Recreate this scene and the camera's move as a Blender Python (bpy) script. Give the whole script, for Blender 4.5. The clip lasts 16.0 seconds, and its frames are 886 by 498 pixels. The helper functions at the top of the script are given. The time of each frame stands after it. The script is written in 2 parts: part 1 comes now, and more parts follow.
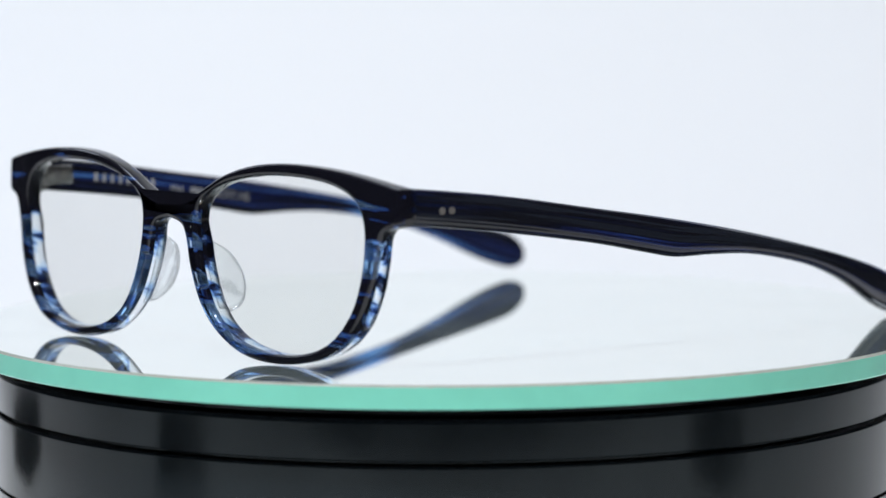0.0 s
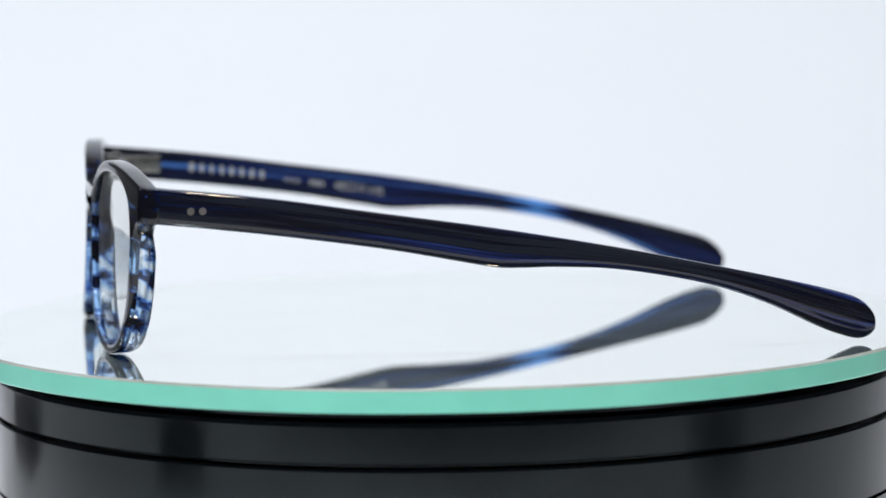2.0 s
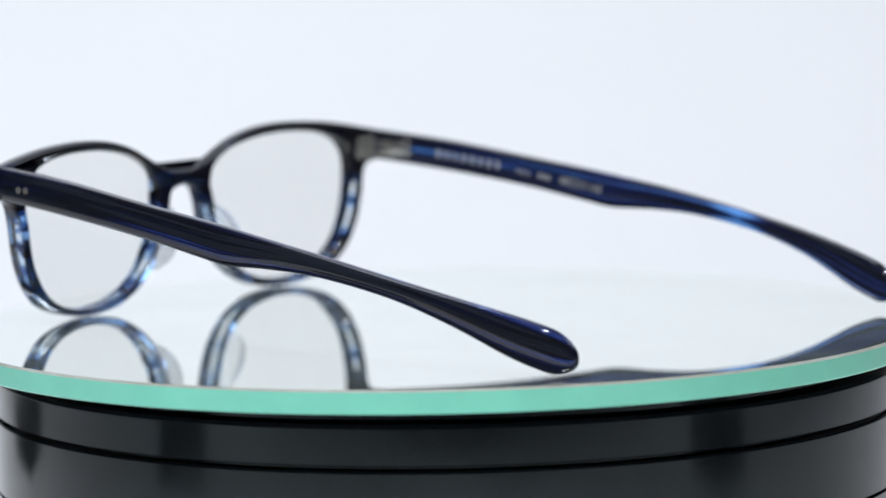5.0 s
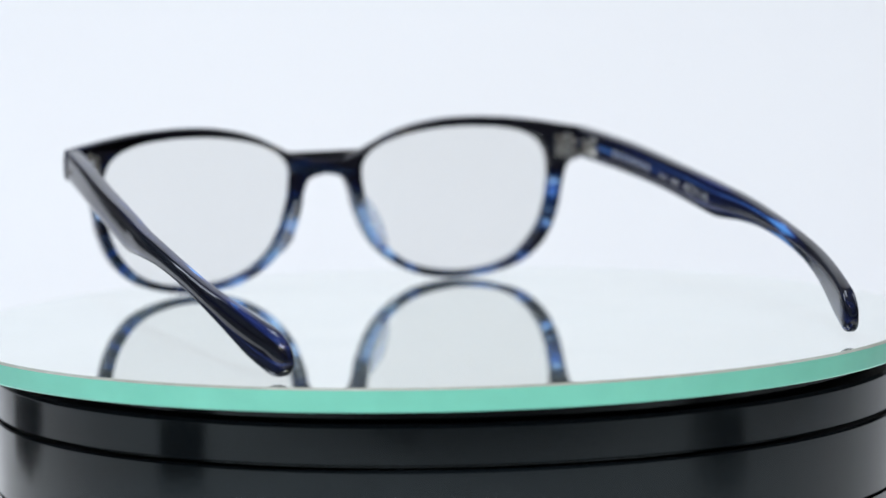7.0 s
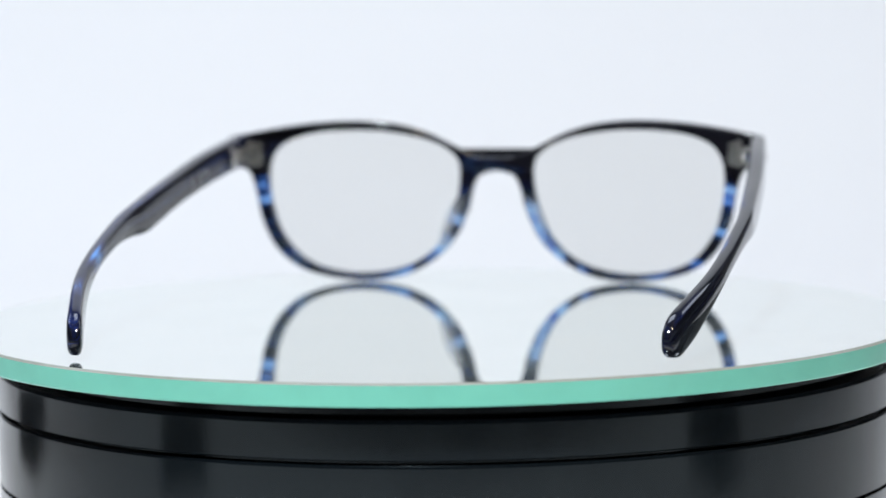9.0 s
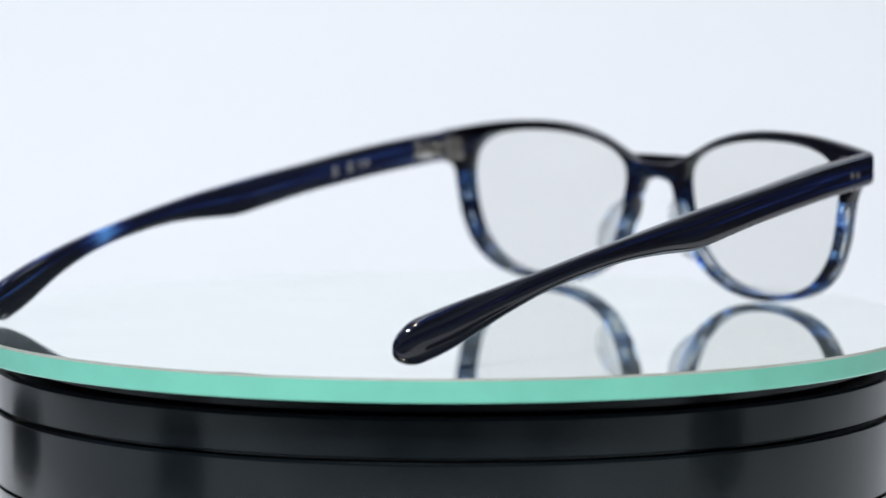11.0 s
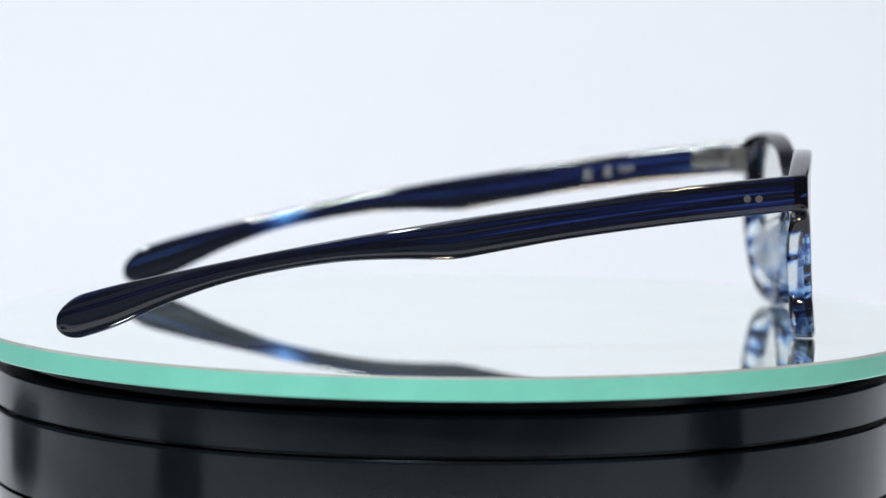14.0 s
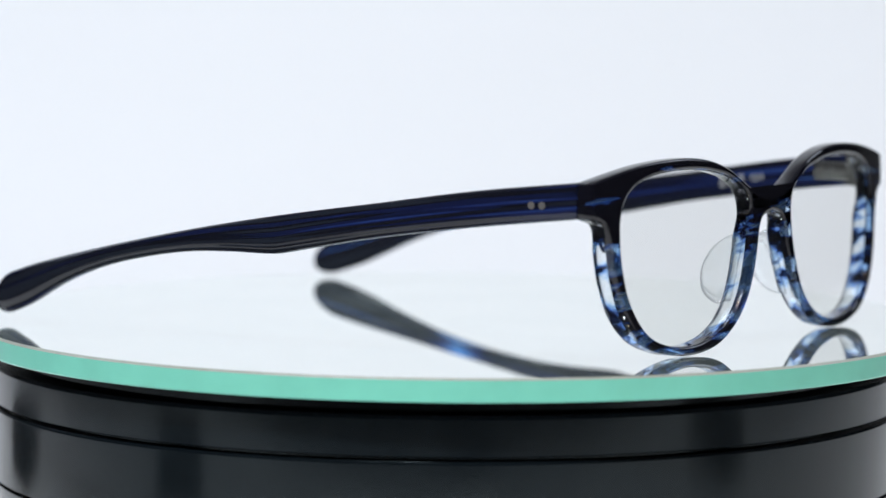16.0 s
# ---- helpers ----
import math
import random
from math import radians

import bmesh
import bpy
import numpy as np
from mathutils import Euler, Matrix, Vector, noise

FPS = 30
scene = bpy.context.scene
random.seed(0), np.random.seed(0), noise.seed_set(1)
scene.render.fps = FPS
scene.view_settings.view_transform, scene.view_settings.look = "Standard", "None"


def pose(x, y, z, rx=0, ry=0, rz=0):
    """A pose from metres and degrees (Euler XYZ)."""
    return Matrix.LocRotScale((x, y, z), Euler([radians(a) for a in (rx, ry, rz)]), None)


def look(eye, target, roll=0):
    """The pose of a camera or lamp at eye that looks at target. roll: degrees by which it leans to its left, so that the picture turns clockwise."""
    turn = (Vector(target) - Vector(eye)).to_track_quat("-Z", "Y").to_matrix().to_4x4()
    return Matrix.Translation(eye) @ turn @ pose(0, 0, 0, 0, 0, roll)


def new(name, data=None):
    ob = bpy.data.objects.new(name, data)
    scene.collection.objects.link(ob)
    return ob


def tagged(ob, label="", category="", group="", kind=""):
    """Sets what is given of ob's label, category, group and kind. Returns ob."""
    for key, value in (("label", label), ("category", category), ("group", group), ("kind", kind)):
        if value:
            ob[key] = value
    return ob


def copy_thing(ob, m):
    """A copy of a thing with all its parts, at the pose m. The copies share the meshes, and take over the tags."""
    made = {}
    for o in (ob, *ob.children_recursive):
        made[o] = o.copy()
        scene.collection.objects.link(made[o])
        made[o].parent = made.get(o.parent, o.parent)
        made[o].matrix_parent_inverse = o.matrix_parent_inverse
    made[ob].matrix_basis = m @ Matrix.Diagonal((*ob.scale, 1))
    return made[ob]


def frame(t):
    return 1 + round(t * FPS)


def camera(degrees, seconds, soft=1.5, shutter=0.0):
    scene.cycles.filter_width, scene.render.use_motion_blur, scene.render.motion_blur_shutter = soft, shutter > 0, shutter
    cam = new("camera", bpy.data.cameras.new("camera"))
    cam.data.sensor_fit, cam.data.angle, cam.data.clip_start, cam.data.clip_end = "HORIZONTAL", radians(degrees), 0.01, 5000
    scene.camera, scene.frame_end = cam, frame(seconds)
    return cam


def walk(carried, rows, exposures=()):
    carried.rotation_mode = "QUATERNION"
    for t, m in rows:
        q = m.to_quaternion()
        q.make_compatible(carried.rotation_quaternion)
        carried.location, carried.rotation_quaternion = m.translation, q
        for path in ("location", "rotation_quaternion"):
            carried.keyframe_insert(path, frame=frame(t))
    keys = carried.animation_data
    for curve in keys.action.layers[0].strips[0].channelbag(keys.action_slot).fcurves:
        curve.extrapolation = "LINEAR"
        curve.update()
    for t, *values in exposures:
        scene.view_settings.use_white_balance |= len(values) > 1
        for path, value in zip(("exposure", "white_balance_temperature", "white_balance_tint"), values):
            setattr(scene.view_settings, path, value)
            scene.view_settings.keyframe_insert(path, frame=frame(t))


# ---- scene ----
# Camera on a tripod before a slowly turning display turntable.
cam = camera(15.39, 16.0)
eye_pose = pose(0.0, -0.7035, 0.08198, 84.572, 0, 0.073) @ pose(0, 0, 0, 0, 0, -0.333)
# While the lens refocuses on the far rims the view widens a little, as if the camera eased back some millimetres.
EASE = [(0.0, 0.0), (6.03, 0.0), (6.23, 8.5), (6.63, 8.5), (6.83, 0.0), (7.83, 0.0), (8.0, 7.0), (9.2, 7.0), (11.2, 0.0), (16.0, 0.0)]
walk(cam, [(t, eye_pose @ pose(0, 0, 0.001 * back)) for t, back in EASE])
cam.data.dof.use_dof = True
cam.data.dof.focus_distance = 0.648
cam.data.dof.aperture_fstop = 13.5

# ---- light ----
scene.view_settings.exposure = 0.02
world = bpy.data.worlds.new("room_air")
scene.world = world
world.use_nodes = True
world.node_tree.nodes["Background"].inputs[0].default_value = (0.80, 0.88, 1.0, 1)
world.node_tree.nodes["Background"].inputs[1].default_value = 0.05


def area_lamp(name, eye, target, sx, sy, watts, color, shape="RECTANGLE"):
    data = bpy.data.lights.new(name, "AREA")
    data.shape, data.size, data.size_y, data.energy, data.color = shape, sx, sy, watts, color
    ob = new(name, data)
    ob.matrix_world = look(eye, target)
    return ob


COOL = (0.768, 0.850, 1.0)
area_lamp("softbox_top", (-0.15, 0.35, 1.15), (-0.1, 0.35, 0.0), 0.5, 0.45, 4.05, COOL)
# two unseen fill lamps, added to brighten the backdrop paper
area_lamp("backdrop_fill_left", (-0.70, 0.45, 0.55), (0.1, 0.9, 0.0), 0.4, 0.4, 2.1, COOL)
area_lamp("backdrop_fill_right", (0.70, 0.45, 0.55), (-0.1, 0.9, 0.0), 0.4, 0.4, 1.4, COOL)
area_lamp("spot_white", (-0.16, -0.55, 0.95), (0, 0, 0), 0.085, 0.085, 11.5, (0.83, 0.92, 1), "DISK")
area_lamp("spot_warm", (0.10, -0.45, 1.0), (0, 0, 0), 0.06, 0.06, 3.4, (1.0, 0.78, 0.55), "DISK")


# ---- materials ----
def material(name):
    m = bpy.data.materials.new(name)
    m.use_nodes = True
    return m, m.node_tree.nodes, m.node_tree.links, m.node_tree.nodes["Principled BSDF"]


def noise_node(n, l, scale, detail, stretch=(1, 1, 1), rough=0.5):
    co = n.new("ShaderNodeTexCoord")
    mp = n.new("ShaderNodeMapping")
    mp.inputs["Scale"].default_value = stretch
    tx = n.new("ShaderNodeTexNoise")
    tx.inputs["Scale"].default_value = scale
    tx.inputs["Detail"].default_value = detail
    tx.inputs["Roughness"].default_value = rough
    l.new(co.outputs["Object"], mp.inputs["Vector"])
    l.new(mp.outputs["Vector"], tx.inputs["Vector"])
    return tx


def ramp(n, stops, interp="LINEAR"):
    r = n.new("ShaderNodeValToRGB")
    r.color_ramp.interpolation = interp
    e = r.color_ramp.elements
    while len(e) < len(stops):
        e.new(0.5)
    for i, (p, c) in enumerate(stops):
        e[i].position = p
        e[i].color = (*c, 1) if len(c) == 3 else c
    return r


def bump(n, l, b, src, strength, distance):
    bp = n.new("ShaderNodeBump")
    bp.inputs["Strength"].default_value = strength
    bp.inputs["Distance"].default_value = distance
    l.new(src, bp.inputs["Height"])
    l.new(bp.outputs["Normal"], b.inputs["Normal"])


def plain(name, color, rough, metal=0.0, vary=0.04, scale=40.0):
    """One painted or moulded surface with faint mottling and relief."""
    m, n, l, b = material(name)
    tx = noise_node(n, l, scale, 4)
    lo = tuple(c * (1 - vary) for c in color)
    hi = tuple(min(1, c * (1 + vary)) for c in color)
    r = ramp(n, [(0.3, lo), (0.7, hi)])
    l.new(tx.outputs["Fac"], r.inputs["Fac"])
    l.new(r.outputs["Color"], b.inputs["Base Color"])
    b.inputs["Roughness"].default_value = rough
    b.inputs["Metallic"].default_value = metal
    return m


def acetate(name, stretch, bias_z, stops, clear, seed, lean=0.0, pale_at=None, bent=False):
    """Streaked cellulose acetate: dark and blue layers, the palest of them see-through."""
    m, n, l, b = material(name)
    tx = noise_node(n, l, 1.0, 3.2, stretch, 0.55)
    tx.inputs["Distortion"].default_value = 0.25
    tx.inputs["Vector"].links[0].from_node.inputs["Location"].default_value = seed
    if lean:
        grain = tx.inputs["Vector"].links[0].from_node
        turn = n.new("ShaderNodeMapping")
        turn.inputs["Rotation"].default_value = (radians(lean), 0, 0)
        l.new(grain.inputs["Vector"].links[0].from_socket, turn.inputs["Vector"])
        l.new(turn.outputs["Vector"], grain.inputs["Vector"])
    if bent:
        grain = n.new("ShaderNodeAttribute")
        grain.attribute_name = "grain"
        l.new(grain.outputs["Vector"], tx.inputs["Vector"].links[0].from_node.inputs["Vector"])
    value = tx.outputs["Fac"]
    if bias_z:
        co = n.new("ShaderNodeTexCoord")
        sp = n.new("ShaderNodeSeparateXYZ")
        l.new(co.outputs["Object"], sp.inputs[0])
        rg = n.new("ShaderNodeMapRange")
        rg.inputs["From Min"].default_value, rg.inputs["From Max"].default_value = 0.0285, 0.0225
        rg.inputs["To Min"].default_value, rg.inputs["To Max"].default_value = -bias_z, 0.055
        l.new(sp.outputs["Z"], rg.inputs["Value"])
        ad = n.new("ShaderNodeMath")
        l.new(value, ad.inputs[0])
        l.new(rg.outputs["Result"], ad.inputs[1])
        value = ad.outputs[0]
        # the sheet is palest round the nose
        away = n.new("ShaderNodeMath")
        away.operation = "SUBTRACT"
        away.inputs[1].default_value = 0.0005
        l.new(sp.outputs["X"], away.inputs[0])
        size = n.new("ShaderNodeMath")
        size.operation = "ABSOLUTE"
        l.new(away.outputs[0], size.inputs[0])
        across = n.new("ShaderNodeMapRange")
        across.inputs["From Min"].default_value, across.inputs["From Max"].default_value = 0.010, 0.017
        across.inputs["To Min"].default_value, across.inputs["To Max"].default_value = 0.055, 0.0
        l.new(size.outputs[0], across.inputs["Value"])
        down = n.new("ShaderNodeMapRange")
        down.inputs["From Min"].default_value, down.inputs["From Max"].default_value = 0.024, 0.018
        l.new(sp.outputs["Z"], down.inputs["Value"])
        nose = n.new("ShaderNodeMath")
        nose.operation = "MULTIPLY"
        l.new(across.outputs["Result"], nose.inputs[0])
        l.new(down.outputs["Result"], nose.inputs[1])
        both = n.new("ShaderNodeMath")
        l.new(value, both.inputs[0])
        l.new(nose.outputs[0], both.inputs[1])
        value = both.outputs[0]
    if pale_at:
        # light shining through the blue acetate at the bend, painted as a pale patch
        co = n.new("ShaderNodeTexCoord")
        sp = n.new("ShaderNodeSeparateXYZ")
        l.new(co.outputs["Object"], sp.inputs[0])
        away = n.new("ShaderNodeMath")
        away.operation = "SUBTRACT"
        away.inputs[1].default_value = pale_at[0]
        l.new(sp.outputs["Y"], away.inputs[0])
        size = n.new("ShaderNodeMath")
        size.operation = "ABSOLUTE"
        l.new(away.outputs[0], size.inputs[0])
        rg = n.new("ShaderNodeMapRange")
        rg.inputs["From Min"].default_value, rg.inputs["From Max"].default_value = 0.0, pale_at[1]
        rg.inputs["To Min"].default_value, rg.inputs["To Max"].default_value = pale_at[2], 0.0
        l.new(size.outputs[0], rg.inputs["Value"])
        # the layer that faces the other arm is bluer and holds the painted shine-through
        deep = n.new("ShaderNodeSeparateXYZ")
        l.new(grain.outputs["Vector"], deep.inputs[0])
        layer = n.new("ShaderNodeMapRange")
        layer.inputs["From Min"].default_value, layer.inputs["From Max"].default_value = -0.0007, 0.0002
        layer.inputs["To Min"].default_value, layer.inputs["To Max"].default_value = 1.0, 0.0
        l.new(deep.outputs["X"], layer.inputs["Value"])
        bluer = n.new("ShaderNodeMath")
        bluer.operation = "MULTIPLY_ADD"
        bluer.inputs[1].default_value = 0.05
        l.new(layer.outputs["Result"], bluer.inputs[0])
        l.new(value, bluer.inputs[2])
        value = bluer.outputs[0]
        shine_through = n.new("ShaderNodeMath")
        shine_through.operation = "MULTIPLY"
        l.new(rg.outputs["Result"], shine_through.inputs[0])
        l.new(layer.outputs["Result"], shine_through.inputs[1])
        ad = n.new("ShaderNodeMath")
        l.new(value, ad.inputs[0])
        l.new(shine_through.outputs[0], ad.inputs[1])
        value = ad.outputs[0]
    r = ramp(n, stops)
    l.new(value, r.inputs["Fac"])
    l.new(r.outputs["Color"], b.inputs["Base Color"])
    if clear:
        t = ramp(n, clear)
        l.new(value, t.inputs["Fac"])
        l.new(t.outputs["Color"], b.inputs["Transmission Weight"])
    b.inputs["Roughness"].default_value = 0.05
    b.inputs["IOR"].default_value = 1.49
    return m


BLACK, NAVY, BLUE, PALE = (0.006, 0.006, 0.010), (0.007, 0.011, 0.055), (0.05, 0.14, 0.50), (0.38, 0.63, 0.98)
FRONT_ACETATE = acetate("streaked_blue_acetate", (30, 130, 290), 0.10,
                        [(0.0, BLACK), (0.505, BLACK), (0.522, NAVY), (0.54, BLUE), (0.575, PALE), (0.68, PALE), (0.74, BLUE)],
                        [(0.51, (0, 0, 0)), (0.55, (0.8, 0.8, 0.8)), (0.62, (0.97, 0.97, 0.97))], (3, 1, 7), 28)
BACK_ACETATE = acetate("clear_blue_acetate", (34, 130, 265), 0.20,
                       [(0.0, BLACK), (0.43, BLACK), (0.46, NAVY), (0.49, BLUE), (0.53, PALE), (0.59, (0.88, 0.95, 1.0)), (0.8, (0.96, 0.98, 1.0))],
                       [(0.42, (0, 0, 0)), (0.48, (0.9, 0.9, 0.9)), (0.56, (1, 1, 1))], (3, 1, 7), 28)
SLATE = (0.015, 0.018, 0.027)
TEMPLE_STOPS = [(0.0, BLACK), (0.40, SLATE), (0.50, BLACK), (0.555, (0.007, 0.010, 0.030)), (0.615, (0.010, 0.014, 0.056)), (0.68, (0.028, 0.05, 0.21)), (0.80, (0.14, 0.40, 0.98))]
TEMPLE_CLEAR = [(0.57, (0, 0, 0)), (0.67, (0.4, 0.4, 0.4)), (0.76, (0.3, 0.3, 0.3))]
TEMPLE_ACETATE = acetate("streaked_navy_acetate", (230, 13, 760), 0.0, TEMPLE_STOPS, TEMPLE_CLEAR, (1, 4, 2), 0.0, (0.106, 0.009, 0.26), True)
PATCHED_ACETATE = acetate("streaked_navy_acetate_with_lit_patch", (230, 13, 760), 0.0, TEMPLE_STOPS, TEMPLE_CLEAR, (2, 4, 2), 0.0, (0.112, 0.010, 0.28), True)


def crystal(name, ior):
    m, n, l, b = material(name)
    b.inputs["Base Color"].default_value = (0.97, 0.985, 0.99, 1)
    b.inputs["Transmission Weight"].default_value = 1.0
    b.inputs["Roughness"].default_value = 0.04
    b.inputs["IOR"].default_value = ior
    return m


def clear_pad():
    """Thin clear acetate: mostly straight through, with a little bending and gloss at its edges."""
    m = crystal("clear_soft_acetate", 1.40)
    n, l = m.node_tree.nodes, m.node_tree.links
    tr = n.new("ShaderNodeBsdfTransparent")
    tr.inputs["Color"].default_value = (0.965, 0.975, 0.98, 1)
    mx = n.new("ShaderNodeMixShader")
    mx.inputs[0].default_value = 0.40
    l.new(tr.outputs[0], mx.inputs[1])
    l.new(n["Principled BSDF"].outputs[0], mx.inputs[2])
    l.new(mx.outputs[0], n["Material Output"].inputs["Surface"])
    return m


def lens_glass():
    """A thin demo lens: lets most light straight through, with a faint grey tint and a gloss."""
    m, n, l, b = material("lens_plastic")
    out = n["Material Output"]
    tr = n.new("ShaderNodeBsdfTransparent")
    tr.inputs["Color"].default_value = (0.935, 0.935, 0.927, 1)
    gl = n.new("ShaderNodeBsdfGlossy")
    gl.inputs["Roughness"].default_value = 0.02
    lw = n.new("ShaderNodeLayerWeight")
    lw.inputs["Blend"].default_value = 0.5
    fr = n.new("ShaderNodeMapRange")
    fr.inputs["From Min"].default_value, fr.inputs["From Max"].default_value = 0.3, 1.0
    fr.inputs["To Min"].default_value, fr.inputs["To Max"].default_value = 0.012, 0.07
    l.new(lw.outputs["Facing"], fr.inputs["Value"])
    mx = n.new("ShaderNodeMixShader")
    l.new(fr.outputs[0], mx.inputs[0])
    l.new(tr.outputs[0], mx.inputs[1])
    l.new(gl.outputs[0], mx.inputs[2])
    l.new(mx.outputs[0], out.inputs["Surface"])
    n.remove(b)
    return m


def veiled_mirror():
    """Silvered glass with a thin, uneven diffuse film mixed in to pale its dark reflections."""
    m = plain("silvered_mirror", (0.926, 0.95, 0.906), 0.014, 1.0, 0.005, 20)
    n, l = m.node_tree.nodes, m.node_tree.links
    film = n.new("ShaderNodeBsdfDiffuse")
    film.inputs["Color"].default_value = (0.70, 0.85, 0.87, 1)
    tx = noise_node(n, l, 30, 5)
    r = ramp(n, [(0.3, (0.03, 0.03, 0.03)), (0.7, (0.075, 0.075, 0.075))])
    mx = n.new("ShaderNodeMixShader")
    l.new(tx.outputs["Fac"], r.inputs["Fac"])
    l.new(r.outputs["Color"], mx.inputs[0])
    l.new(n["Principled BSDF"].outputs[0], mx.inputs[1])
    l.new(film.outputs[0], mx.inputs[2])
    l.new(mx.outputs[0], n["Material Output"].inputs["Surface"])
    return m


def gloss_black(name, color, ior):
    m, n, l, b = material(name)
    tx = noise_node(n, l, 60, 3)
    r = ramp(n, [(0.3, (0.10, 0.10, 0.10)), (0.7, (0.2, 0.2, 0.2))])
    l.new(tx.outputs["Fac"], r.inputs["Fac"])
    l.new(r.outputs["Color"], b.inputs["Roughness"])
    b.inputs["Base Color"].default_value = (*color, 1)
    bump(n, l, b, noise_node(n, l, 900, 3).outputs["Fac"], 0.02, 0.0004)
    b.inputs["IOR"].default_value = ior
    b.inputs["Specular Tint"].default_value = (0.84, 0.96, 1.0, 1)
    return m


PAD, LENS, DRUM = clear_pad(), lens_glass(), gloss_black("glossy_black_plastic", (0.0052, 0.0078, 0.0100), 1.37)
# lighter copy of the black plastic: the table's reflection put into its colour
CASING = gloss_black("black_plastic_lifted_by_reflection", (0.060, 0.068, 0.084), 1.62)
MIRROR = veiled_mirror()
EDGE = plain("green_glass_edge", (0.225, 0.70, 0.545), 0.25, 0.0, 0.05, 90)
CHAMFER = plain("ground_glass_chamfer", (0.32, 0.34, 0.30), 0.3, 0.0, 0.1, 300)
BACKING = plain("black_backing_paint", (0.012, 0.012, 0.013), 0.6, 0.0, 0.1, 60)
HOUSING = plain("black_powder_coat", (0.015, 0.015, 0.016), 0.5, 0.0, 0.1, 80)
STEEL = plain("hinge_steel", (0.82, 0.80, 0.77), 0.24, 1.0, 0.08, 900)
SILVER = plain("silver_lettering", (0.40, 0.40, 0.41), 0.4, 0.3, 0.05, 900)
PAPER = plain("white_backdrop_paper", (0.88, 0.88, 0.88), 0.9, 0.0, 0.008, 5)
DARKWALL = plain("charcoal_wall", (0.05, 0.05, 0.055), 0.8, 0.0, 0.2, 3)
CEILING = plain("white_ceiling_paint", (0.8, 0.8, 0.8), 0.9, 0.0, 0.02, 4)
FLOORING = plain("grey_flooring", (0.25, 0.24, 0.23), 0.6, 0.0, 0.15, 6)
WOOD = plain("black_laminate", (0.035, 0.034, 0.034), 0.45, 0.0, 0.1, 12)
RIVET = plain("dull_rivet_steel", (0.46, 0.43, 0.40), 0.34, 1.0, 0.1, 900)


# ---- mesh helpers ----
def part(name, bm, mat, parent=None, label="", smooth=True, angle=40):
    me = bpy.data.meshes.new(name)
    bmesh.ops.recalc_face_normals(bm, faces=bm.faces[:])
    lim = radians(angle)
    for e in bm.edges:
        if len(e.link_faces) == 2 and e.calc_face_angle(0) > lim:
            e.smooth = False
    for f in bm.faces:
        f.smooth = smooth
    bm.to_mesh(me)
    bm.free()
    for x in (mat if isinstance(mat, (list, tuple)) else [mat]):
        me.materials.append(x)
    ob = new(name, me)
    if parent is not None:
        ob.parent = parent
    if label:
        tagged(ob, label)
    return ob


def box(bm, x0, x1, y0, y1, z0, z1, bevel=0.0):
    vs = [bm.verts.new((x, y, z)) for x in (x0, x1) for y in (y0, y1) for z in (z0, z1)]
    fs = [bm.faces.new([vs[i] for i in q]) for q in
          ((0, 1, 3, 2), (4, 6, 7, 5), (0, 4, 5, 1), (2, 3, 7, 6), (0, 2, 6, 4), (1, 5, 7, 3))]
    if bevel:
        es = list({e for f in fs for e in f.edges})
        bmesh.ops.bevel(bm, geom=es, offset=bevel, segments=2, affect="EDGES", profile=0.5)
    return bm


def spline(points, per=8, closed=True):
    """A Catmull-Rom curve through a few control points."""
    out, n = [], len(points)
    for i in range(n if closed else n - 1):
        a, b, c, d = [np.array(points[j % n] if closed else points[min(max(j, 0), n - 1)], float) for j in (i - 1, i, i + 1, i + 2)]
        for k in range(per):
            t = k / per
            out.append(0.5 * (2 * b + (c - a) * t + (2 * a - 5 * b + 4 * c - d) * t * t + (3 * b - a - 3 * c + d) * t ** 3))
    if not closed:
        out.append(np.array(points[-1], float))
    return np.array(out)


def offset(loop, d):
    """The closed loop moved to its left by d."""
    nx, pv = np.roll(loop, -1, 0), np.roll(loop, 1, 0)
    t = nx - pv
    t /= np.linalg.norm(t, axis=1)[:, None]
    return loop + d * np.stack([-t[:, 1], t[:, 0]], 1)


def lathe(profile, steps=192, center=(0.0, 0.0)):
    """A solid of revolution about z: profile of (radius, z)."""
    bm = bmesh.new()
    rings = []
    for r, z in profile:
        if r < 1e-6:
            rings.append([bm.verts.new((center[0], center[1], z))])
        else:
            rings.append([bm.verts.new((center[0] + r * math.cos(2 * math.pi * i / steps), center[1] + r * math.sin(2 * math.pi * i / steps), z)) for i in range(steps)])
    for a, b in zip(rings, rings[1:]):
        for i in range(steps):
            j = (i + 1) % steps
            q = [a[i % len(a)], a[j % len(a)], b[j % len(b)], b[i % len(b)]]
            q = [v for k, v in enumerate(q) if v not in q[:k]]
            if len(q) > 2:
                bm.faces.new(q)
    return bm


def cylinder(bm, center, axis, r, h, n=20):
    m = Matrix.Translation(center) @ Vector(axis).to_track_quat("Z", "Y").to_matrix().to_4x4()
    bmesh.ops.create_cone(bm, cap_ends=True, segments=n, radius1=r, radius2=r, depth=h, matrix=m)
    return bm


# ---- the room and the table ----
TABLE = -0.062


def slab(name, x0, x1, y0, y1, z0, z1, mat, label, category=""):
    ob = part(name, box(bmesh.new(), x0, x1, y0, y1, z0, z1), mat, None, "", False)
    return tagged(ob, label, category or name.split("_")[0], "", "structure")


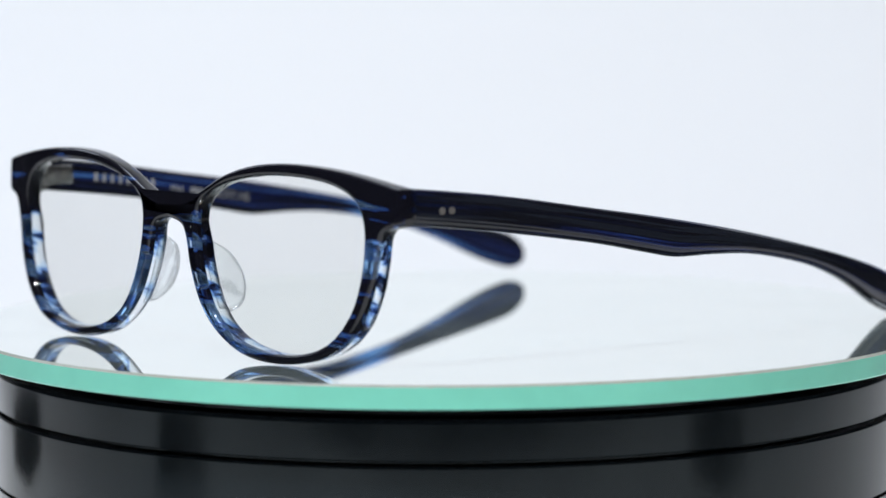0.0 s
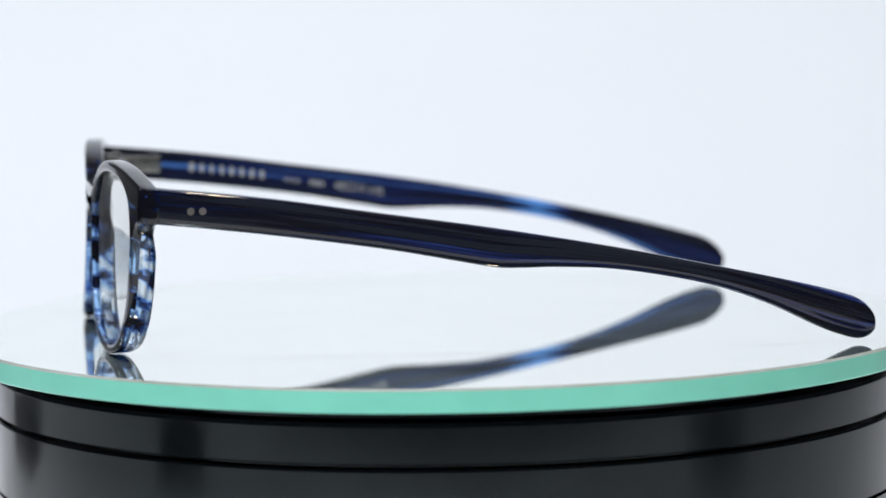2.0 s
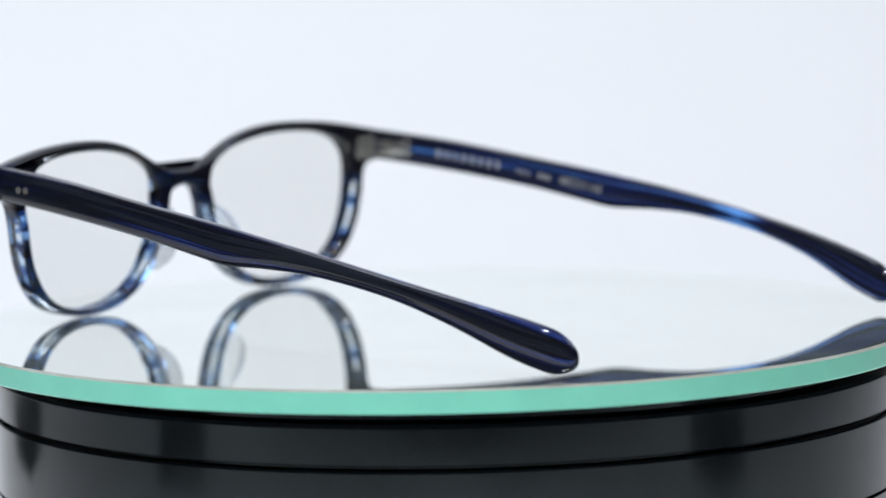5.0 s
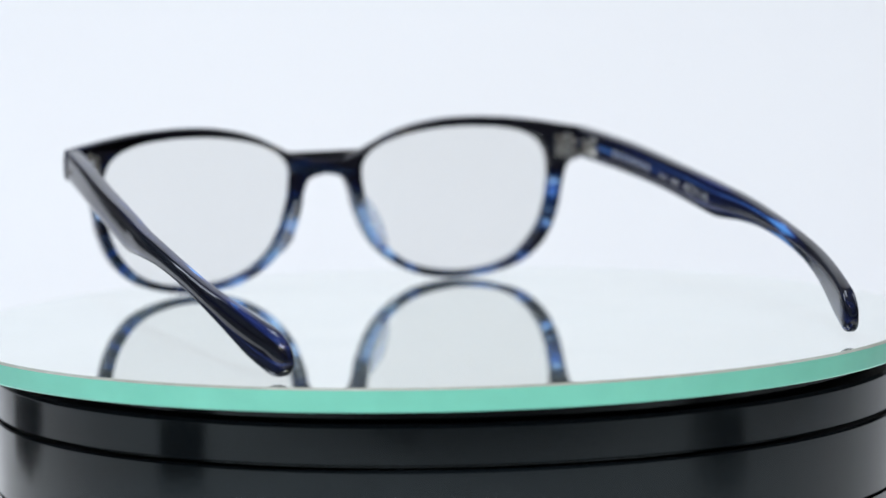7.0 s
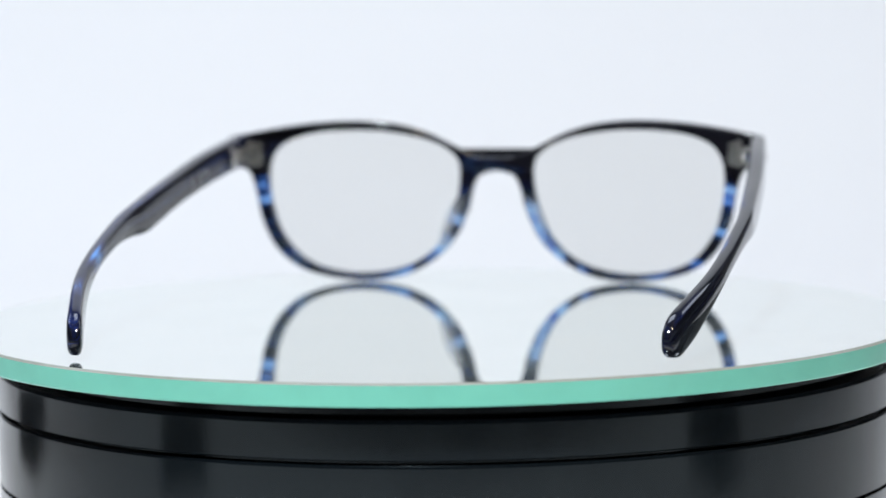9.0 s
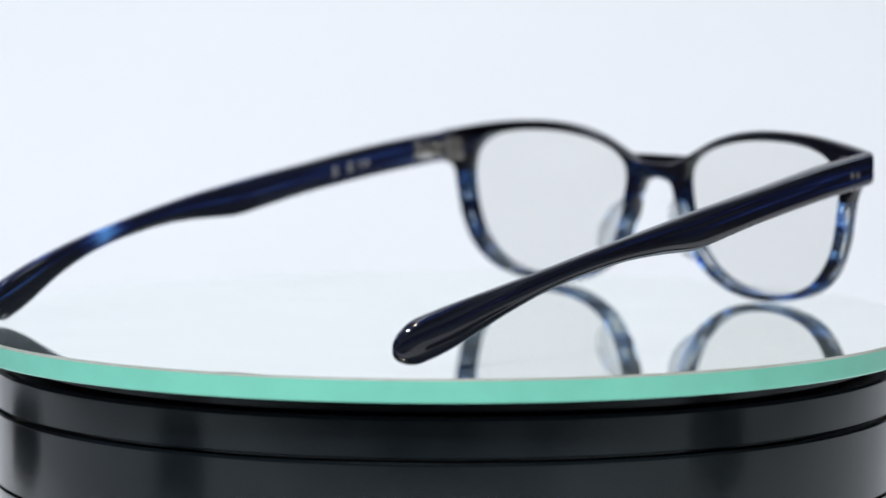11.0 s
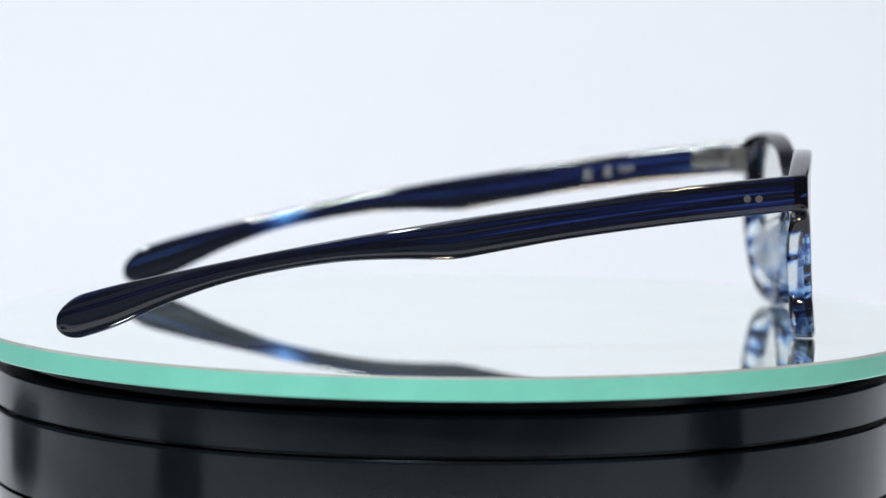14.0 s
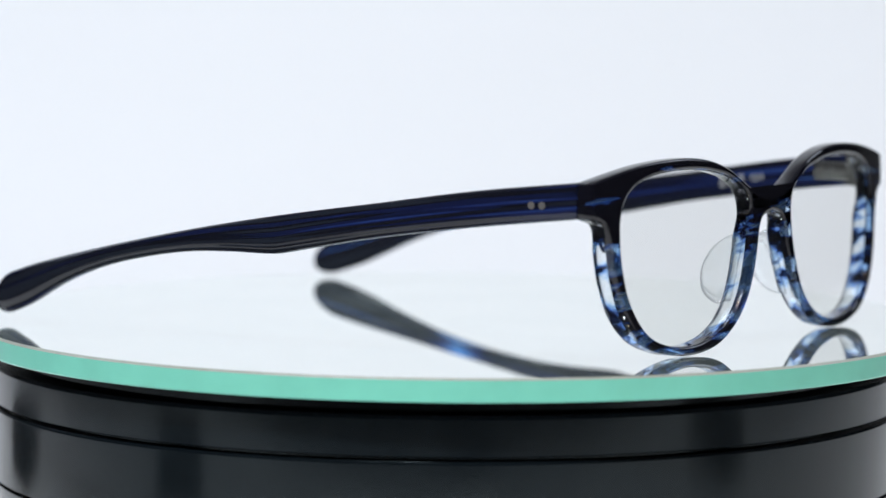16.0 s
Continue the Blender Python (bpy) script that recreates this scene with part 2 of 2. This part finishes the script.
slab("floor", -2.2, 2.2, -2.2, 2.2, TABLE - 0.82, TABLE - 0.77, FLOORING, "plain grey floor under the photo table")
slab("ceiling", -2.2, 2.2, -2.2, 2.2, TABLE + 1.78, TABLE + 1.83, CEILING, "plain white painted ceiling")
slab("wall_south", -2.2, 2.2, -2.25, -2.2, TABLE - 0.82, TABLE + 1.83, DARKWALL, "dark charcoal wall behind the camera", "wall")
slab("wall_north", -2.2, 2.2, 2.2, 2.25, TABLE - 0.82, TABLE + 1.83, CEILING, "white wall behind the backdrop", "wall")
slab("wall_west", -2.25, -2.2, -2.2, 2.2, TABLE - 0.82, TABLE + 1.83, DARKWALL, "dark grey side wall", "wall")
slab("wall_east", 2.2, 2.25, -2.2, 2.2, TABLE - 0.82, TABLE + 1.83, DARKWALL, "dark grey side wall", "wall")


def photo_table():
    t = tagged(new("photo_table"), "black laminate photo table under the backdrop paper", "table")
    part("tabletop", box(bmesh.new(), -1.35, 1.35, -1.0, 1.1, TABLE - 0.034, TABLE - 0.004, 0.003), WOOD, t)
    for x in (-1.30, 1.26):
        for y in (-0.95, 1.02):
            part("leg", box(bmesh.new(), x, x + 0.04, y, y + 0.04, TABLE - 0.77, TABLE - 0.034, 0.002), WOOD, t)
    return t


photo_table()


def sweep():
    """Seamless paper: flat on the table, curving up behind."""
    prof = [(-0.365, 0.0), (0.54, 0.0)]
    for i in range(0, 13):
        a = radians(90 * i / 12)
        prof.append((0.65 + 0.35 * math.sin(a), 0.35 - 0.35 * math.cos(a)))
    prof.append((1.0, 1.5))
    bm = bmesh.new()
    rows = []
    for off in (0.0, -0.004):
        rows.append([[bm.verts.new((x, y - (off if z > 0.3 else 0), TABLE + z + (off if z < 0.3 else 0))) for y, z in prof] for x in (-0.52, 0.52)])
    for k in range(len(prof) - 1):
        bm.faces.new((rows[0][0][k], rows[0][1][k], rows[0][1][k + 1], rows[0][0][k + 1]))
        bm.faces.new((rows[1][0][k], rows[1][0][k + 1], rows[1][1][k + 1], rows[1][1][k]))
        for s in (0, 1):
            bm.faces.new((rows[0][s][k], rows[0][s][k + 1], rows[1][s][k + 1], rows[1][s][k]))
    return tagged(part("backdrop", bm, PAPER), "seamless white paper backdrop curving up from the table", "backdrop", "", "structure")


sweep()


# ---- the turntable ----
def turntable():
    t = tagged(new("turntable"), "glossy black motorised display turntable with fine grooves", "turntable")
    t.location = (0, 0, TABLE)
    base = lathe([(0, 0.0), (0.094, 0.0), (0.0973, 0.002), (0.0973, 0.0232), (0.0963, 0.0238), (0, 0.0238)])
    part("base", base, CASING, t, "black plastic base, coloured lighter for the table's reflection")
    z = -TABLE
    g = [(0, z - 0.0366), (0.0958, z - 0.0366), (0.0974, z - 0.0360), (0.0976, z - 0.0357), (0.0976, z - 0.0324), (0.0964, z - 0.0322), (0.0964, z - 0.0318), (0.0976, z - 0.0316),
         (0.0976, z - 0.0314), (0.0976, z - 0.0171), (0.0976, z - 0.0168), (0.0974, z - 0.0165), (0.0958, z - 0.0164), (0.0958, z - 0.0158), (0.0973, z - 0.0157), (0.0976, z - 0.0154),
         (0.0976, z - 0.0151), (0.0976, z - 0.0086), (0.0976, z - 0.0083), (0.0974, z - 0.0077), (0.0944, z - 0.0076), (0.0944, z - 0.0049), (0, z - 0.0049)]
    platter = part("platter", lathe(g), DRUM, t)
    return t, platter


TURNTABLE, PLATTER = turntable()


def reflected_post():
    """An unseen post added for its dark reflection: a weighted foot, a thin upright and a round top."""
    t = tagged(new("reflected_post"), "unseen black post on a square foot, added for dark reflections in the turntable", "lamp stand", "lamps round the photo table")
    part("foot", box(bmesh.new(), -0.03, 0.03, -0.03, 0.03, 0, 0.02, 0.004), HOUSING, t)
    part("pole", cylinder(bmesh.new(), (0, 0, 0.35), (0, 0, 1), 0.008, 0.62, 16), HOUSING, t)
    part("post_top", lathe([(0, 0.66), (0.03, 0.66), (0.05, 0.70), (0.05, 0.74), (0.03, 0.76), (0, 0.76)], 32), HOUSING, t)
    return t


def mirror_disc():
    d = tagged(new("mirror_disc"), "round mirror plate with a polished green glass edge on the turntable", "mirror")
    c, r = (0.0021, -0.0011), 0.10344
    part("glass_body", lathe([(r - 0.0003, -0.0047), (r, -0.0044), (r, -0.0005)], 256, c), EDGE, d, "pale sea-green glass edge")
    part("backing", lathe([(0, -0.0047), (r - 0.0003, -0.0047)], 256, c), BACKING, d, "black painted mirror backing")
    part("bevel", lathe([(r, -0.0005), (r - 0.0006, -0.00004)], 256, c), CHAMFER, d)
    part("mirror_face", lathe([(r - 0.0006, -0.00004), (0, -0.00004)], 256, c), MIRROR, d, "clean silver mirror surface")
    return d


MIRROR_DISC = mirror_disc()

# three added posts, placed where the drum's gloss mirrors them as dark blots
STAND = reflected_post()
STAND.matrix_basis = pose(-0.274, 0.105, TABLE)
for x, y in ((-0.272, -0.172), (0.290, -0.176)):
    copy_thing(STAND, pose(x, y, TABLE, 0, 0, 20))

# ---- the eyeglasses; millimetres, front at y = 0, arms towards +y ----
MM = 0.001
SHIFT = 0.5


def bow(x, z=19.0):
    """Depth of the front face: gently wrapped, leaning back a little at the top."""
    return -4.4 + 5.5 * (x / 64.0) ** 2 + 0.036 * (z - 19.0)


RIM_INNER = [(8.9, 26.9), (11.0, 31.2), (17.2, 34.3), (27.2, 36.2), (38.1, 36.4), (47.1, 35.2), (52.7, 32.4), (55.0, 27.4),
             (54.6, 19.0), (52.1, 11.4), (46.6, 5.3), (38.6, 2.5), (29.2, 2.3), (20.2, 4.7), (13.8, 10.0), (10.0, 18.5)]
OUTER_HALF = [(0.0, 30.2), (4.8, 30.5), (9.6, 32.4), (17.3, 36.1), (25.3, 38.2), (34.2, 38.9), (45.1, 38.4), (54.6, 37.1), (61.6, 35.6),
              (62.8, 34.4), (62.8, 29.4), (61.9, 28.2), (59.8, 26.8), (58.2, 22.4), (56.7, 15.0), (53.5, 8.3), (47.9, 3.4), (39.8, 0.9), (30.9, 0.25),
              (22.3, 1.6), (14.9, 5.6), (10.1, 10.8), (7.1, 17.2), (5.7, 22.6), (4.0, 25.6), (0.0, 26.7)]
SKIN, DEPTH = 1.5, 4.0


def front(y0, y1, round_front, round_back):
    """One layer of the front, between two depths; the corners flare back to meet the arms."""
    half = spline(OUTER_HALF, 6, False)
    left = half[::-1][1:-1] * np.array([-1, 1])
    outer = np.concatenate([half, left])[::-1]
    inner = spline(RIM_INNER, 8)
    loops = [outer, inner, (inner * np.array([-1, 1]))[::-1]]
    steps = [(y0, 0.92), (y0, 0.8), (y0 + 0.07, 0.47), (y0 + 0.22, 0.22), (y0 + 0.46, 0.06), (y0 + 0.8, 0.0)] if round_front else [(y0, 0.12), (y0, 0.0)]
    steps += [(y1 - 1.0, 0.0), (y1 - 0.65, 0.09), (y1 - 0.34, 0.25), (y1 - 0.12, 0.48), (y1, 0.74), (y1, 0.82)] if round_back else [(y1, 0.0), (y1, 0.12)]
    bm = bmesh.new()
    caps = {0: [], len(steps) - 1: []}
    for loop in loops:
        rings = []
        for dy, ins in steps:
            ring = []
            for x, z in offset(loop, ins):
                k = min(max((abs(x) - 57.5) / 4.5, 0.0), 1.0) * min(max((z - 26.4) / 2.0, 0.0), 1.0)
                xx = x + math.copysign(2.0 * k * k * (max(dy, 0.0) / DEPTH) ** 0.7, x)
                deep = 0.9 * min(max((26.0 - z) / 4.0, 0.0), 1.0) * max(dy - SKIN, 0.0) / (DEPTH - SKIN)
                ring.append(bm.verts.new(((xx + SHIFT) * MM, (bow(x, z) + dy + deep) * MM, z * MM)))
            rings.append(ring)
        n = len(loop)
        for a, b in zip(rings, rings[1:]):
            for i in range(n):
                bm.faces.new((a[i], a[(i + 1) % n], b[(i + 1) % n], b[i]))
        for k in caps:
            caps[k].append(rings[k])
    for k, ringset in caps.items():
        es = []
        for ring in ringset:
            for i in range(len(ring)):
                es.append(bm.edges.get((ring[i], ring[(i + 1) % len(ring)])))
        bmesh.ops.triangle_fill(bm, use_beauty=True, use_dissolve=False, edges=es)
    return bm


def lens(side):
    loop = offset(spline(RIM_INNER, 8), 0.35)
    bm = bmesh.new()
    cx, cz = 31.0, 19.0
    rings = []
    for dy in (1.0, 2.6):
        ringset = []
        for s in (1.0, 0.75, 0.5, 0.25):
            ringset.append([bm.verts.new(((side * (cx + (x - cx) * s) + SHIFT) * MM, (bow(cx + (x - cx) * s, cz + (z - cz) * s) + dy - 0.5 * (1 - s * s)) * MM, (cz + (z - cz) * s) * MM)) for x, z in loop])
        mid = bm.verts.new(((side * cx + SHIFT) * MM, (bow(cx) + dy - 0.5) * MM, cz * MM))
        n = len(loop)
        for a, b in zip(ringset, ringset[1:]):
            for i in range(n):
                bm.faces.new((a[i], a[(i + 1) % n], b[(i + 1) % n], b[i]))
        for i in range(n):
            bm.faces.new((ringset[-1][i], ringset[-1][(i + 1) % n], mid))
        rings.append(ringset[0])
    for i in range(n):
        bm.faces.new((rings[0][i], rings[0][(i + 1) % n], rings[1][(i + 1) % n], rings[1][i]))
    return bm


ARM_TOP = [(4.0, 35.5), (26.0, 33.1), (48.0, 29.8), (70.0, 26.5), (92.0, 22.6), (115.0, 17.8), (137.0, 12.6), (150.0, 8.6)]
ARM_LOW = [(4.0, 28.5), (26.0, 26.0), (48.0, 22.9), (63.0, 20.1), (70.0, 18.8), (75.0, 18.6), (82.0, 18.6), (92.5, 18.0), (104.0, 16.2), (115.0, 13.6), (126.0, 9.6), (137.0, 4.4), (144.0, 1.9), (150.0, 0.4)]
ARM_SIDE = {1: [(4.0, 62.6), (12.0, 63.5), (40.0, 65.9), (71.0, 67.3), (90.0, 67.6), (122.0, 65.1), (150.0, 58.5)],
            -1: [(4.0, 62.6), (12.0, 63.5), (40.0, 65.9), (71.0, 67.5), (90.0, 68.0), (122.0, 65.9), (150.0, 59.9)]}
ARM_THICK = [(4.0, 3.9), (20.0, 3.9), (70.0, 3.5), (100.0, 3.2), (125.0, 3.3), (150.0, 3.6)]


def along(points, y):
    c = spline(points, 12, False)
    return float(np.interp(y, c[:, 0], c[:, 1]))


def droop(side, y):
    return -0.9 * max(y - 12.0, 0.0) / 135.0 if side > 0 else 0.0


def arm(side):
    bm = bmesh.new()
    ys = [4.2] + list(np.arange(5.1, 144.0, 2.0)) + [144.0 + 5.6 * math.sin(radians(a)) for a in range(0, 90, 9)]
    rings, m = [], 40
    grain = bm.verts.layers.float_vector.new("grain")
    for y in ys:
        top, low = along(ARM_TOP, y) + droop(side, y), along(ARM_LOW, y) + droop(side, y)
        c, h, w, x = (top + low) / 2, (top - low) / 2, along(ARM_THICK, y) / 2, along(ARM_SIDE[side], y)
        if y > 144:
            k = math.sqrt(max(1 - ((y - 144.0) / 5.6) ** 2, 0.0))
            h, w = h * (0.25 + 0.75 * k) * (k ** 0.25), w * k ** 0.5
        ring = []
        for i in range(m):
            a = 2 * math.pi * i / m
            ca, sa = math.cos(a), math.sin(a)
            round_off = min(max((y - 55.0) / 50.0, 0.0), 1.0)
            px, pz = math.copysign(abs(ca) ** (0.36 + 0.26 * round_off), ca), math.copysign(abs(sa) ** (0.48 + 0.14 * round_off), sa)
            v = bm.verts.new((side * (x + w * px) * MM, y * MM, (c + h * pz) * MM))
            v[grain] = (w * px * MM, y * MM, (0.55 * pz * max(h, 2.2) + 0.45 * pz * 3.5) * MM)
            ring.append(v)
        rings.append(ring)
    for a, b in zip(rings, rings[1:]):
        for i in range(m):
            bm.faces.new((a[i], a[(i + 1) % m], b[(i + 1) % m], b[i]))
    bm.faces.new(rings[0])
    bm.faces.new(rings[-1])
    return bm


def nose_pad(side):
    """A clear D-shaped pad standing back from the rim."""
    prof = spline([(0.0, 22.4), (3.0, 22.0), (6.2, 19.6), (7.8, 15.2), (6.8, 11.0), (3.6, 8.6), (0.0, 8.6)], 6, False)
    bm = bmesh.new()
    layers = []
    cy, cz = 3.4, 15.0
    for dx, s in ((-0.95, 0.86), (-0.6, 0.97), (0.0, 1.0), (0.6, 0.97), (0.95, 0.86)):
        ring = []
        for y, z in prof:
            yy, zz = cy + (y - cy) * s, cz + (z - cz) * s
            xx = 7.0 + (21.0 - zz) * 0.36 + yy * 0.2 + dx + max(12.0 - zz, 0.0) * 0.25
            ring.append(bm.verts.new(((side * xx + SHIFT) * MM, (-1.4 + yy) * MM, zz * MM)))
        layers.append(ring)
    n = len(prof)
    for a, b in zip(layers, layers[1:]):
        for i in range(n):
            bm.faces.new((a[i], a[(i + 1) % n], b[(i + 1) % n], b[i]))
    bm.faces.new(layers[0])
    bm.faces.new(layers[-1])
    return bm


def bars(side, items):
    """Small raised marks along the inner face of an arm: (y, z drop, width, height) in mm."""
    bm = bmesh.new()
    for y, dz, w, h in items:
        z = (along(ARM_TOP, y) + along(ARM_LOW, y)) / 2 + dz + droop(side, y)
        x = side * (along(ARM_SIDE[side], y) - along(ARM_THICK, y) / 2 - 0.05) * MM
        box(bm, x - 0.00006, x + 0.00006, (y - w / 2) * MM, (y + w / 2) * MM, (z - h / 2) * MM, (z + h / 2) * MM)
    return bm


def writing(text, side, y, size, parent):
    """Raised characters on the inner face of an arm, starting at y."""
    cu = bpy.data.curves.new("size_marking", "FONT")
    cu.body, cu.size, cu.extrude = text, size * MM, 0.00003
    ob = new("size_marking", cu)
    me = bpy.data.meshes.new_from_object(ob)
    bpy.data.objects.remove(ob)
    bpy.data.curves.remove(cu)
    y1 = y + 8
    mid = lambda q: (along(ARM_TOP, q) + along(ARM_LOW, q)) / 2
    xin = lambda q: side * (along(ARM_SIDE[side], q) - along(ARM_THICK, q) / 2 - 0.06)
    p0, p1 = Vector((xin(y), y, mid(y) - size * 0.36)) * MM, Vector((xin(y1), y1, mid(y1) - size * 0.36)) * MM
    # seen from between the arms, the line reads from the hinge on one side and towards it on the other
    if side > 0:
        p0, p1 = p1, p0
    ax = (p1 - p0).normalized()
    nrm = Vector((-side, 0, 0))
    up = nrm.cross(ax).normalized()
    nrm = ax.cross(up)
    m = Matrix((ax, up, nrm)).transposed().to_4x4()
    m.translation = p0
    me.transform(m)
    me.materials.append(SILVER)
    ob = new("size_marking", me)
    ob.parent = parent
    return tagged(ob, "tiny silver printed characters")


def eyeglasses():
    g = tagged(new("eyeglasses"), "open eyeglasses with streaked dark blue acetate frame and clear lenses", "eyeglasses")
    rims = part("front", front(0.0, SKIN, True, False), FRONT_ACETATE, g, "black to translucent blue streaked acetate rims", True, 35)
    part("clear_layer", front(SKIN + 0.02, DEPTH, False, True), BACK_ACETATE, rims, "clear to pale blue acetate backing layer", True, 35)
    for side in (1, -1):
        part("lens", lens(side), LENS, g, "clear demo lens")
        part("nose_pad", nose_pad(side), PAD, g, "clear acetate nose pad")
        t = part("temple", arm(side), PATCHED_ACETATE if side > 0 else TEMPLE_ACETATE, g, "dark navy streaked acetate arm", True, 50)
        for y in (11.2, 13.45):
            x = side * (along(ARM_SIDE[side], y) + along(ARM_THICK, y) / 2)
            part("rivet", cylinder(bmesh.new(), (x * MM, y * MM, 30.9 * MM), (1, 0, 0), 0.00072, 0.0002), RIVET, t, "tiny round steel rivet head")
        sx, out, aft = SHIFT * MM, 0.0013, 0.0010
        hinge = part("hinge", box(bmesh.new(), side * (0.0548 + out) + sx, side * (0.0590 + out) + sx, 0.0029 + aft, 0.0038 + aft, 0.0286, 0.0339, 0.0003), STEEL, g, "five-barrel steel hinge")
        for k in range(5):
            z = 0.02895 + k * 0.00115
            x0, x1, y0, y1 = (0.0556, 0.0577, 0.0022, 0.0060) if k % 2 == 0 else (0.0577, 0.0594, 0.0046, 0.0078)
            knuckle = cylinder(bmesh.new(), (side * (0.0577 + out) + sx, 0.0052 + aft, z), (0, 0, 1), 0.00165 if k % 2 else 0.0015, 0.00082, 22)
            box(knuckle, side * (x0 + out) + sx, side * (x1 + out) + sx, y0 + aft, y1 + aft, z - 0.00040, z + 0.00040, 0.0002)
            part("barrel", knuckle, STEEL, hinge)
        part("screw", cylinder(bmesh.new(), (side * (0.0577 + out) + sx, 0.0052 + aft, 0.0313), (0, 0, 1), 0.0010, 0.0064, 16), STEEL, hinge)
        tongue = box(bmesh.new(), side * (0.0594 + out), side * (0.0607 + out), 0.0060 + aft, 0.0158 + aft, 0.0290, 0.0332, 0.00062)
        part("tongue", tongue, STEEL, hinge, "flat steel plate on the arm")
        for y in (0.0112, 0.0140):
            part("rivet", cylinder(bmesh.new(), (side * (0.0596 + out), y + aft, 0.0311), (1, 0, 0), 0.0010, 0.0008, 18), STEEL, hinge)
        if side < 0:
            part("lettering", bars(side, [(24.0 + 2.35 * k, 0.2, w * 0.9, 1.8) for k, w in enumerate((1.2, 1.0, 0.9, 1.0, 1.1, 1.0, 1.1, 1.0))]
                                   + [(52.0 + 0.9 * k, -0.2, 0.55, 1.15) for k in range(4)]), SILVER, t, "silver maker's lettering as plain bars")
            writing("since", side, 45.6, 1.9, t)
            writing("48\u25a117-145", side, 57.4, 2.5, t)
        else:
            part("lettering", bars(side, [(36.2, 0.0, 2.0, 0.35), (36.2, 0.9, 1.6, 0.3), (36.2, -0.9, 2.2, 0.3), (36.2, 0.0, 0.35, 2.6),
                                          (40.8, 0.0, 2.0, 0.35), (40.8, 0.9, 1.6, 0.3), (40.8, -0.9, 2.2, 0.3), (41.2, 0.0, 0.35, 2.6)]), SILVER, t, "silver maker's mark as plain bars")
            writing("024", side, 25.5, 2.3, t)
    return g


EYEGLASSES = eyeglasses()

# ---- what moves: the plate turns slowly and wobbles a little on its axle ----
TURN = [(0.0, 0.06, 0.06, 311.88, 0.12), (0.5, 0.11, -0.2, 303.93, 0.0), (1.0, 0.2, -0.41, 295.97, -0.05), (1.5, 0.26, -0.5, 288.02, -0.1),
        (2.0, 0.28, -0.55, 280.07, -0.12), (2.5, 0.29, -0.6, 272.11, -0.11), (3.0, 0.31, -0.66, 264.16, -0.05), (4.25, 0.43, -0.74, 244.28, -0.03),
        (5.5, 0.5, -0.79, 224.39, -0.01), (6.5, 0.42, -0.85, 208.48, 0.01), (7.0, 0.39, -0.83, 200.53, -0.02), (8.4, 0.22, -0.66, 178.26, -0.08),
        (9.0, 0.17, -0.49, 168.72, -0.06), (10.25, -0.1, 0.1, 148.83, 0.06), (11.5, -0.31, 0.56, 128.95, 0.14), (12.0, -0.29, 0.65, 121.0, 0.12),
        (12.5, -0.26, 0.74, 113.04, 0.1), (13.0, -0.31, 0.78, 105.09, 0.12), (13.5, -0.39, 0.82, 97.14, 0.15), (14.0, -0.45, 0.85, 89.18, 0.17),
        (14.5, -0.42, 0.86, 81.23, 0.2), (15.0, -0.37, 0.87, 73.28, 0.22), (15.5, -0.34, 0.84, 65.32, 0.22), (16.0, -0.36, 0.76, 57.37, 0.22)]


def plate_pose(wx, wy, turn, dz):
    return pose(0, 0, dz * MM) @ pose(0, 0, 0, wx) @ pose(0, 0, 0, 0, wy) @ pose(0, 0, 0, 0, 0, turn)


def motions():
    rows = [(t, plate_pose(*r)) for t, *r in TURN]
    walk(MIRROR_DISC, rows)
    walk(EYEGLASSES, [(t, m @ pose(1.83 * MM, -72.7 * MM, 0)) for t, m in rows])
    lift, back = pose(0, 0, TABLE), pose(0, 0, -TABLE)
    walk(PLATTER, [(t, back @ m @ lift) for t, m in rows])


motions()
